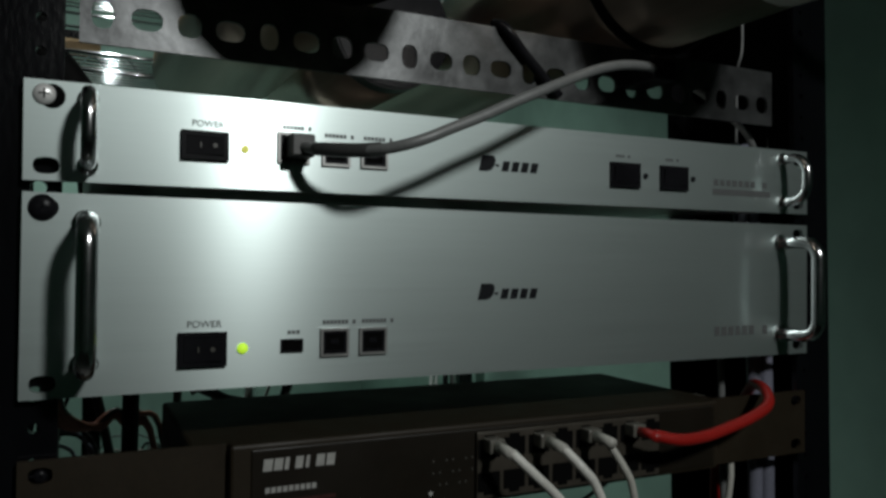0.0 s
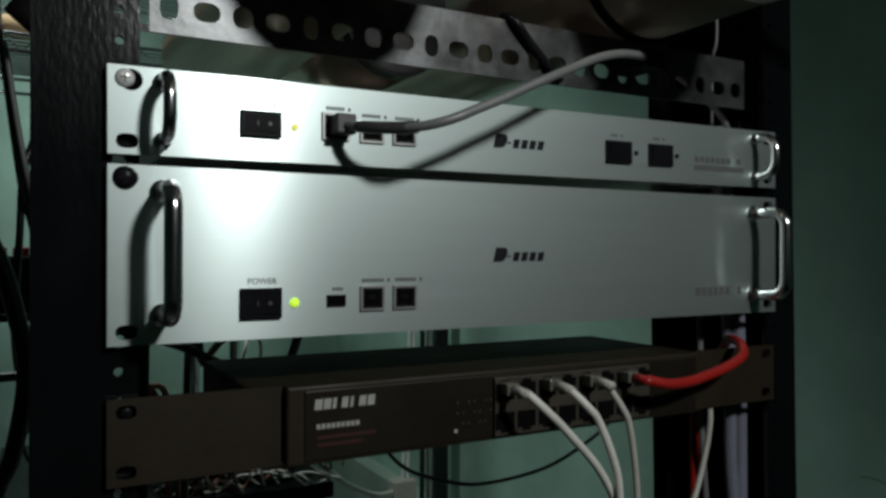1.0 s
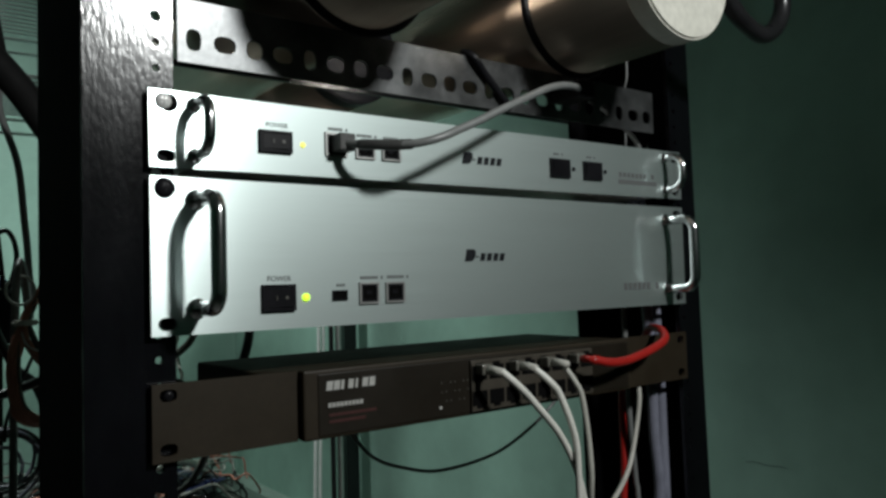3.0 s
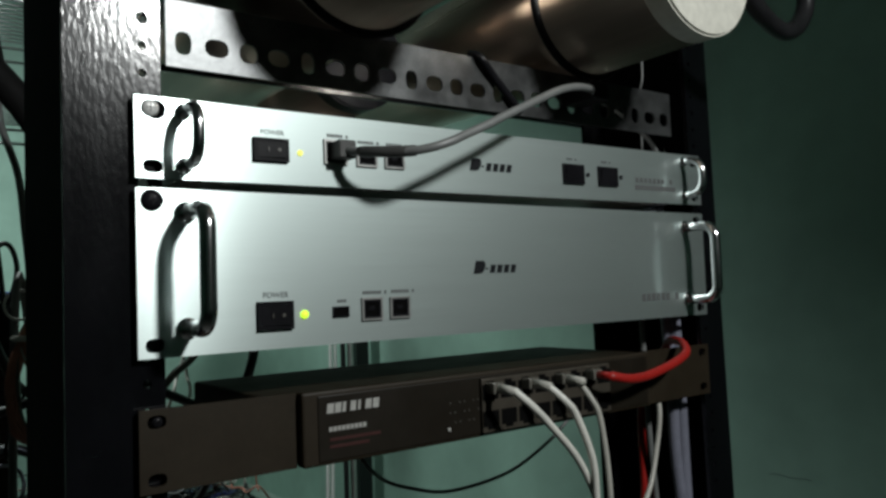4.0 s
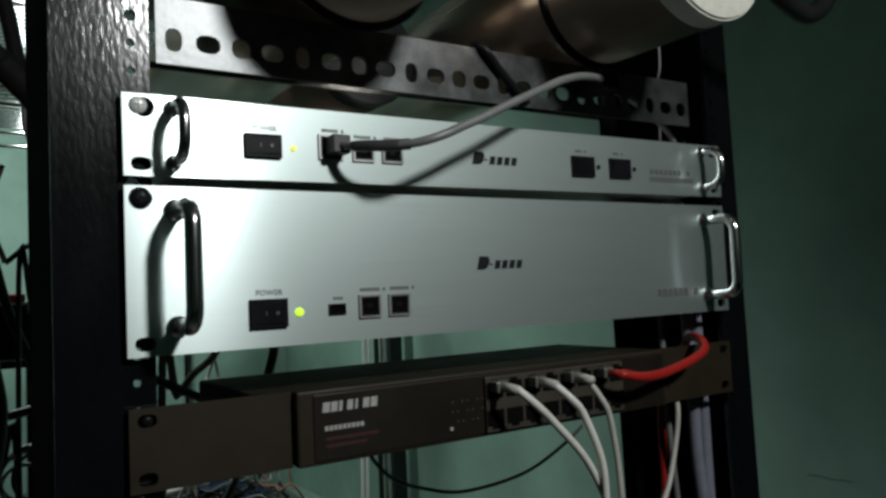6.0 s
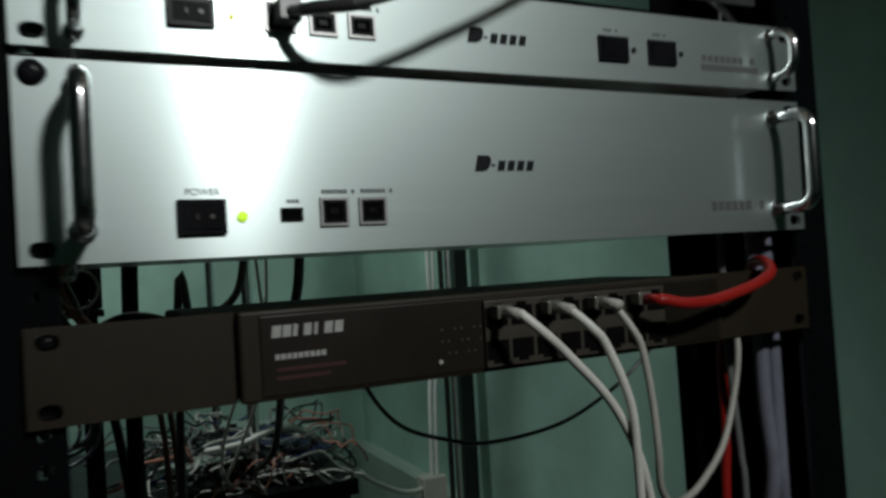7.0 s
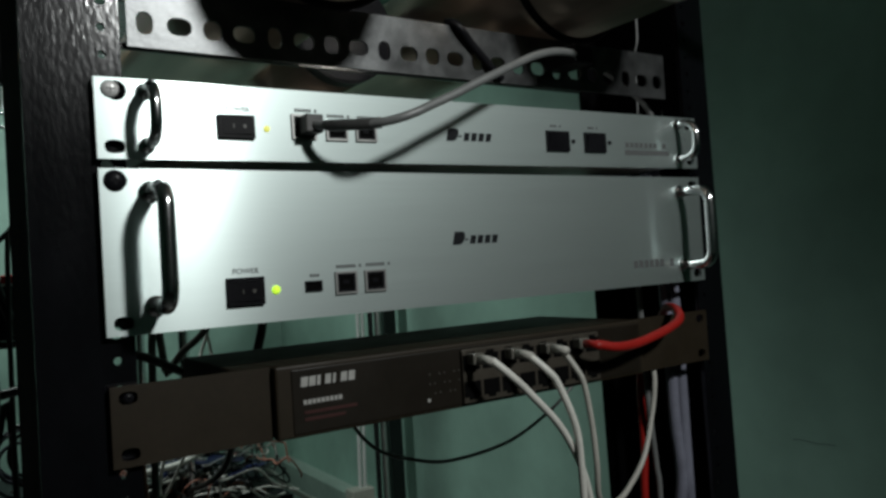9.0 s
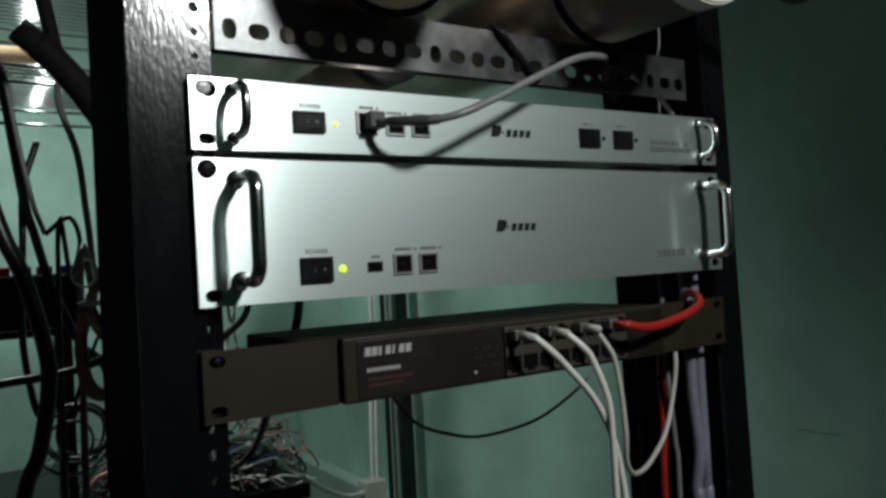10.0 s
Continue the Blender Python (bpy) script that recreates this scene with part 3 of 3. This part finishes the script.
cable("jacket", [(PX[6], -0.034, 1.2640), (0.090, -0.036, 1.2605), (0.110, -0.034, 1.2600), (0.130, -0.031, 1.2620), (0.155, -0.029, 1.2670), (0.172, -0.026, 1.2730), (0.1845, -0.013, 1.2790), (0.194, 0.003, 1.2800),
                 (0.204, 0.016, 1.276), (0.210, 0.030, 1.262), (0.211, 0.045, 1.240), (0.208, 0.052, 1.214), (0.205, 0.05, 1.15), (0.201, 0.05, 1.086), (0.2, 0.05, 0.8)], 0.0035, M_REDCABLE, "", parent=red)
cable("hanging_cable", [(0.200, 0.04, 1.30), (0.203, 0.04, 1.2), (0.208, 0.04, 1.14), (0.210, 0.04, 1.09), (0.212, 0.05, 0.8)], 0.0025, M_GREYCABLE, "thin grey cable hanging beside the rack post")
for i, x in enumerate((0.2165, 0.2280)):
    cable("hanging_cable", [(x + 0.004, 0.05, 1.45), (x + 0.002, 0.03, 1.33), (x, 0.024, 1.24), (x + 0.001, 0.024, 1.18), (x + 0.003 - 0.004 * i, 0.022, 1.13), (x + 0.001 + 0.003 * i, 0.026, 1.09), (x + 0.003, 0.024, 1.03), (x + 0.003, 0.03, 0.4), (x, 0.03, 0.005)], 0.0052, M_SLATECABLE,
          "thick slate-grey cable hanging inside the rack post", "cable", "slate cables")

# ---------------------------------------------------------------- beyond the rack
pole = thing("wall_post", (0.79, 1.55, 0.0), "black steel post standing by the green wall", "post")
part("post", box(0.765, 0.805, 1.55, 1.59, 0.573, 2.6, 0.002), M_BLACKPAINT, pole)
cable("hanging_cable", [(-0.05, 0.11, 1.262), (-0.045, 0.14, 1.225), (-0.035, 0.14, 1.199), (-0.015, 0.14, 1.1765), (0.015, 0.14, 1.163), (0.056, 0.14, 1.1535), (0.120, 0.14, 1.158), (0.170, 0.14, 1.1765), (0.205, 0.14, 1.198), (0.235, 0.12, 1.24)],
      0.0016, M_GREYCABLE, "thin grey cable sagging below the network switch")
for x in (0.688, 0.703):
    cable("conduit", [(x - 0.03, 1.56, 0.60), (x - 0.02, 1.56, 0.9), (x - 0.004, 1.56, 1.2), (x, 1.56, 2.6)], 0.0055, M_CONDUIT, "white cable running up beside the black post", "cable", "white wall cables")
cable("conduit", [(0.722, 1.56, 0.0), (0.724, 1.56, 1.2), (0.724, 1.56, 2.6)], 0.0075, M_BLACKCABLE, "black cable running up beside the black post")
cable("conduit", [(0.746, 1.56, 0.0), (0.747, 1.56, 1.2), (0.747, 1.56, 2.6)], 0.010, M_CHASSIS, "grey metal conduit running up beside the black post", "conduit")

# ---------------------------------------------------------------- things behind the rack
back_rack = thing("back_rack", (-0.35, 1.12, 0), "black steel frame standing behind the silver units", "rack")
for x in (-0.36, -0.205):
    part("post", box(x, x + 0.03, 1.08, 1.11, 0, 1.33, 0.002), M_BLACKPAINT, back_rack)
for z in (1.232,):
    part("shelf", box(-0.36, -0.168, 1.0, 1.30, z, z + 0.012, 0.002), M_BLACKPAINT, back_rack)
box_unit = thing("power_supply", (-0.35, 1.0, 1.245), "black equipment box with red and blue terminals on a steel shelf", "power supply")
part("case", box(-0.355, -0.17, 1.0, 1.075, 1.2455, 1.338, 0.003), M_BLACKPLASTIC, box_unit)
part("rim", box(-0.355, -0.17, 0.998, 1.0, 1.334, 1.338), M_CHASSIS, box_unit)
for i, m in enumerate((M_RED, M_RED, M_BLUE, M_RED, M_BLUE)):
    part("terminal", box(-0.33 + 0.032 * i, -0.306 + 0.032 * i, 1.01, 1.03, 1.338, 1.352, 0.002), m, box_unit)

shelf = thing("wire_shelf", (-0.5, 1.5, 0.0), "chrome wire shelf rack behind the equipment", "shelf")
for x in (-0.36, 0.13):
    for y in (1.32, 1.78):
        part("pole", disc((x, y, 0.0), 0.0125, 2.3, "z", 16), M_CHROME, shelf, "", True)
for z in (1.74, 1.775, 1.95, 1.985):
    for y in (1.32, 1.78):
        part("rail", sweep([Vector((-0.36, y, z)), Vector((0.13, y, z))], 0.0045, 8), M_CHROME, shelf, "", True)
    for x in (-0.36, 0.13):
        part("rail", sweep([Vector((x, 1.32, z)), Vector((x, 1.78, z))], 0.0045, 8), M_CHROME, shelf, "", True)
for z in (1.775, 1.985):
    for i in range(14):
        y = 1.35 + i * 0.03
        part("wire", sweep([Vector((-0.36, y, z + 0.005)), Vector((0.13, y, z + 0.005))], 0.0026, 6), M_CHROME, shelf, "", True)
for i in range(6):
    x = -0.35 + i * 0.062
    part("brace", sweep([Vector((x, 1.32, 1.74)), Vector((x + 0.031, 1.32, 1.775)), Vector((x + 0.062, 1.32, 1.74))], 0.0022, 6), M_CHROME, shelf)
roll = thing("cardboard_tube", (-0.28, 1.42, 1.785), "brown cardboard tube lying on the wire shelf", "tube")
part("tube", sweep([Vector((-0.36, 1.42, 1.812)), Vector((-0.18, 1.40, 1.812))], 0.024, 20), surface("cardboard", (0.42, 0.28, 0.15), 0.7, 0, 0.1, 40), roll, "", True)

cabinet = thing("equipment_cabinet", (-0.8, 1.2, 0.0), "black steel equipment cabinet with a pale louvred unit", "cabinet")
part("body", box(-1.15, -0.475, 0.92, 1.5, 0.0, 2.05, 0.004), M_SATIN, cabinet)
part("corner_post", box(-0.475, -0.44, 0.89, 0.93, 0.0, 2.05, 0.002), M_SATIN, cabinet)
part("side_panel", box(-0.475, -0.45, 0.93, 1.5, 0.0, 2.05), M_SATIN, cabinet)
lou = part("louvred_unit", ring_frame(-0.80, -0.4755, 1.0, 1.237, 0.02, 0.895, 0.92), M_CONDUIT, cabinet, "pale louvred plastic front")
for i in range(9):
    bm = box(-0.78, -0.4955, 0.902, 0.914, 1.118 + 0.0115 * i, 1.1225 + 0.0115 * i)
    part("slat", bm, M_CONDUIT, lou)
part("lower_cover", box(-0.78, -0.4955, 0.900, 0.916, 1.02, 1.108, 0.002), M_CONDUIT, lou)
part("label_strip", box(-0.487, -0.477, 0.914, 0.9205, 1.25, 1.315), M_CONDUIT, cabinet, "narrow white strip")

M_COAX = surface("black_tape", (0.006, 0.006, 0.006), 0.75, 0.0, 0.3, 60, 0.3, 150, spec=0.2)
joint = thing("coax_connector", (-0.24, 0.5, 1.56), "thick black taped coaxial connector hanging beside the post", "connector")
part("body", sweep(spline([(-0.268, 0.5, 1.588), (-0.25, 0.5, 1.570), (-0.228, 0.5, 1.544), (-0.205, 0.5, 1.51), (-0.187, 0.5, 1.485)], 5), 0.0158, 14), M_COAX, joint, "", True)
part("collar", sweep([Vector((-0.288, 0.5, 1.604)), Vector((-0.262, 0.5, 1.582))], 0.0150, 14), M_COAX, joint, "", True)
cable("lead", [(-0.250, 0.5, 1.575), (-0.258, 0.51, 1.63), (-0.272, 0.52, 1.72), (-0.28, 0.53, 1.9), (-0.28, 0.55, 2.69)], 0.0085, M_COAX, "", parent=joint)
cable("tail", [(-0.187, 0.5, 1.485), (-0.165, 0.5, 1.45), (-0.16, 0.5, 1.38), (-0.165, 0.5, 1.2), (-0.17, 0.5, 0.5), (-0.17, 0.5, 0.01)], 0.0085, M_COAX, "", parent=joint)


def back_cable(pts, r, mat, label, group="cables behind the rack"):
    return cable("hanging_cable", pts, r, mat, label, "cable", group)


back_cable([(-0.36, 0.47, 1.62), (-0.335, 0.46, 1.46), (-0.315, 0.45, 1.377), (-0.297, 0.45, 1.329), (-0.281, 0.45, 1.263), (-0.277, 0.45, 1.216), (-0.288, 0.45, 1.147), (-0.306, 0.45, 1.09), (-0.32, 0.45, 0.9), (-0.32, 0.45, 0.01)],
           0.0085, M_BLACKCABLE, "thick black coaxial cable hanging behind the rack")
back_cable([(-0.33, 0.6, 2.69), (-0.315, 0.6, 1.7), (-0.300, 0.6, 1.571), (-0.282, 0.6, 1.428), (-0.271, 0.6, 1.379), (-0.255, 0.6, 1.316), (-0.226, 0.6, 1.244), (-0.19, 0.6, 1.18), (-0.16, 0.6, 0.9), (-0.15, 0.6, 0.01)],
           0.0055, M_BLACKCABLE, "black cable hanging from the ceiling behind the rack")
back_cable([(-0.325, 0.58, 2.69), (-0.308, 0.58, 1.7), (-0.296, 0.58, 1.56), (-0.276, 0.58, 1.43), (-0.262, 0.58, 1.38)], 0.003, M_GREYCABLE, "thin grey cable hanging from the ceiling")
back_cable([(-0.262, 0.58, 1.38), (-0.235, 0.58, 1.40), (-0.224, 0.58, 1.37), (-0.235, 0.58, 1.325), (-0.25, 0.58, 1.30), (-0.252, 0.58, 0.01)], 0.003, M_BLACKCABLE, "thin black cable curving down behind the rack")
back_cable([(-0.262, 0.63, 1.50), (-0.280, 0.62, 1.44), (-0.284, 0.61, 1.366), (-0.289, 0.6, 1.257), (-0.279, 0.6, 1.174), (-0.268, 0.6, 1.152), (-0.25, 0.6, 1.1), (-0.25, 0.6, 0.01)], 0.0042, M_BLACKCABLE, "black cable looping below the power box")
back_cable([(-0.42, 0.5, 1.20), (-0.318, 0.5, 1.215), (-0.264, 0.5, 1.218), (-0.22, 0.5, 1.229), (-0.175, 0.46, 1.253), (-0.14, 0.43, 1.249), (-0.095, 0.43, 1.226), (-0.06, 0.44, 1.212), (0.02, 0.45, 1.20), (0.19, 0.45, 1.19)], 0.005, M_BLACKCABLE, "black cable strung level behind the rack")
back_cable([(-0.231, 0.64, 1.6), (-0.236, 0.62, 1.55), (-0.220, 0.6, 1.483), (-0.213, 0.6, 1.415), (-0.209, 0.6, 1.367), (-0.215, 0.55, 1.30), (-0.235, 0.52, 1.26), (-0.24, 0.52, 0.01)], 0.0042, M_GREYCABLE, "grey cable hanging beside the post")
random.seed(4)
for i in range(10):
    o = [random.uniform(-0.006, 0.006) for _ in range(8)]
    pts = [(-0.150 + o[0], 0.52, 1.425 + o[1]), (-0.187 + o[1], 0.505, 1.376 + o[2]), (-0.202 + o[2] * 0.8, 0.5, 1.344 + o[3] * 0.5), (-0.220 + o[3] * 0.6, 0.5, 1.313), (-0.227 + o[4] * 0.5, 0.5 + o[0] * 0.5, 1.296)]
    if i % 3:
        pts += [(-0.234 + o[5], 0.5, 1.270), (-0.239 + o[6], 0.497, 1.230 + o[0]), (-0.231 + o[7], 0.5, 1.198 + o[1]), (-0.200 + o[2], 0.51, 1.186 + o[3]), (-0.170, 0.52, 1.186 + o[4]), (-0.13, 0.53, 1.05), (-0.12 + o[4] * 0.3, 0.53, 0.01)]
    else:
        pts += [(-0.222 + o[5], 0.5, 1.272), (-0.209 + o[6], 0.5, 1.246), (-0.186 + o[7], 0.505, 1.223), (-0.160, 0.515, 1.20), (-0.12, 0.53, 1.05), (-0.11 + o[4] * 0.3, 0.53, 0.01)]
    back_cable(pts, 0.0032, (M_RUSTCABLE, M_RUSTCABLE, M_RUSTCABLE, M_RUSTCABLE, M_CLEARPLUG)[i % 5], "brown-red wire of a bundle tied behind the rack", "bundled wires")
for x, z, r in ((-0.212, 1.284, 0.018), (-0.232, 1.33, 0.014)):
    back_cable([(x + r * math.sin(a), 0.498, z + 1.1 * r * math.cos(a)) for a in [0.5 * k for k in range(12)]], 0.0014, M_WHITECABLE, "thin white wire looped round the bundle")
tie = tagged(link("cable_tie", disc((-0.227, 0.5, 1.292), 0.0135, 0.006, "z", 20, 0.002), M_WHITECABLE), "pale tie round the bundle of brown wires", "cable tie")
for i in range(5):
    r, cx, cz = 0.026 + 0.004 * i, -0.234 + random.uniform(-0.008, 0.008), 1.128 + random.uniform(-0.008, 0.008)
    pts = [(cx + r * math.cos(a), 0.6 + 0.006 * math.sin(3 * a + i), cz + r * 0.95 * math.sin(a)) for a in [2 * math.pi * k / 12 for k in range(13)]]
    back_cable(pts, 0.0022, M_BLACKCABLE if i % 2 else M_SLATECABLE, "loop of a coil of thin black cable", "coil loops")
back_cable([(-0.234, 0.6, 1.154), (-0.232, 0.598, 1.18), (-0.215, 0.59, 1.23), (-0.2, 0.58, 1.27)], 0.0022, M_BLACKCABLE, "thin black cable holding the coil")

back_cable([(-0.05, 0.45, 1.34), (-0.062, 0.45, 1.274), (-0.091, 0.45, 1.246), (-0.108, 0.45, 1.224), (-0.125, 0.45, 1.20), (-0.14, 0.45, 0.01)], 0.0042, M_CLEARPLUG, "brown cable slanting down behind the network switch")

# desk with loose boards and wires
desk = thing("desk", (-0.1, 1.5, 0.0), "dark desk behind the rack, covered with loose wiring", "desk")
part("top", box(-0.34, 0.34, 1.25, 1.95, 0.785, 0.82, 0.003), M_BLACKPLASTIC, desk)
for x in (-0.32, 0.29):
    for y in (1.28, 1.89):
        part("leg", box(x, x + 0.04, y, y + 0.04, 0.0, 0.785, 0.002), M_BLACKPAINT, desk)
part("front_board", box(-0.28, 0.29, 1.285, 1.305, 0.40, 0.785), M_BLACKPLASTIC, desk)
random.seed(11)
for i in range(16):
    x, y, z, w, d, a = random.uniform(0.02, 0.25), random.uniform(1.32, 1.62), 0.821 + 0.007 * i, random.uniform(0.09, 0.17), random.uniform(0.07, 0.12), random.uniform(-40, 40)
    b = thing("circuit_board", (x, y, z), "loose circuit board in a pile on the desk", "circuit board", "loose boards")
    b.matrix_world = pose(x, y, z, random.uniform(-7, 7), random.uniform(-7, 7), a)
    bpy.context.view_layer.update()

    def put(name, bm, mat):
        bm.transform(b.matrix_world)
        return part(name, bm, mat, b)

    put("board", box(-w / 2, w / 2, -d / 2, d / 2, 0, 0.002), (M_BOARD, M_BLACKPLASTIC, M_BOARD, M_CHASSIS)[i % 4])
    for k in range(4):
        u, v = random.uniform(-0.45, 0.3) * w, random.uniform(-0.45, 0.3) * d
        put("chip", box(u, u + random.uniform(0.01, 0.03), v, v + 0.012, 0.002, 0.009, 0.001), random.choice((M_CHASSIS, M_BLACKPLASTIC, M_WHITECABLE, M_DARKBLUE, M_BLACKPLASTIC)))
for i in range(110):
    x, y = random.uniform(0.0, 0.24), random.uniform(1.28, 1.60)
    z = 0.885 + random.uniform(-0.05, 0.055)
    a = random.uniform(0, 2 * math.pi)
    pts = []
    for k in range(9):
        a += random.uniform(-0.8, 0.8)
        x, y = min(0.36, x + 0.035 * math.cos(a)), min(1.75, max(1.25, y + 0.03 * math.sin(a)))
        pts.append((x, y, max(0.824, z + random.uniform(-0.007, 0.007) - 0.012 * abs(k - 4) * (k < 2 or k > 6))))
    cable("loose_wire", pts, random.choice((0.0018, 0.0022, 0.003, 0.004)), random.choice((M_BLACKCABLE, M_BLACKCABLE, M_BLACKCABLE, M_WHITECABLE, M_BLACKCABLE, M_GREYCABLE, M_RUSTCABLE, M_DARKBLUE, M_PALECABLE)), "loose wire in the tangle on the desk", "wire", "tangled wires", 5)
cable("loose_wire", [(0.02, 1.30, 0.92), (0.10, 1.30, 0.925), (0.17, 1.32, 0.94), (0.23, 1.34, 0.93), (0.32, 1.40, 0.86), (0.43, 1.45, 0.76), (0.52, 1.50, 0.70), (0.58, 1.53, 0.675), (0.635, 1.555, 0.67)], 0.007, M_WHITECABLE,
      "thick white cable running from the desk to the socket box", "wire")
adapter = thing("socket_box", (0.66, 1.56, 0.60), "white plastic socket box at the foot of the white conduit", "socket box")
part("case", box(0.625, 0.695, 1.535, 1.585, 0.60, 0.70, 0.004), M_CAP, adapter)
back_cable([(0.004, 0.431, 1.38), (-0.001, 0.431, 1.29), (-0.010, 0.431, 1.245), (-0.005, 0.50, 1.19), (0.05, 0.8, 1.02), (0.12, 1.3, 0.86)], 0.0055, M_BLACKCABLE, "black cable hanging behind the units to the desk")
for d in (-1, 1):
    back_cable([(0.088 - 0.016 * d, 1.0, 1.45), (0.092 - 0.006 * d, 1.0, 1.26), (0.0925, 1.0 + 0.004 * d, 1.228), (0.089 + 0.009 * d, 1.0, 1.19), (0.082 + 0.017 * d, 1.0, 1.14), (0.06 + 0.02 * d, 1.15, 0.98), (0.05, 1.30, 0.83)], 0.0031, M_WHITECABLE, "thin white wire hanging behind the units")

# black hose beside the end cap
hose = cable("coax_jumper", [(0.160, -0.085, 1.66), (0.166, -0.085, 1.60), (0.174, -0.08, 1.574), (0.196, -0.08, 1.555), (0.222, -0.08, 1.538), (0.251, -0.08, 1.531), (0.276, -0.08, 1.543), (0.288, -0.08, 1.566), (0.278, -0.08, 1.60), (0.262, -0.06, 1.66), (0.25, 0.0, 1.72), (0.25, 0.01, 2.04)],
             0.0075, M_BLACKCABLE, "thick black coaxial jumper curling beside the end cap")
for p in ([(0.226, 0.05, 1.64), (0.231, 0.05, 1.533), (0.226, 0.05, 1.505), (0.225, 0.05, 1.45)], [(0.262, 0.05, 1.64), (0.262, 0.05, 1.54), (0.260, 0.05, 1.48), (0.258, 0.05, 1.44)]):
    cable("hanging_cable", p, 0.0010, M_GREYCABLE, "thin bare wire hanging beside the rack post")
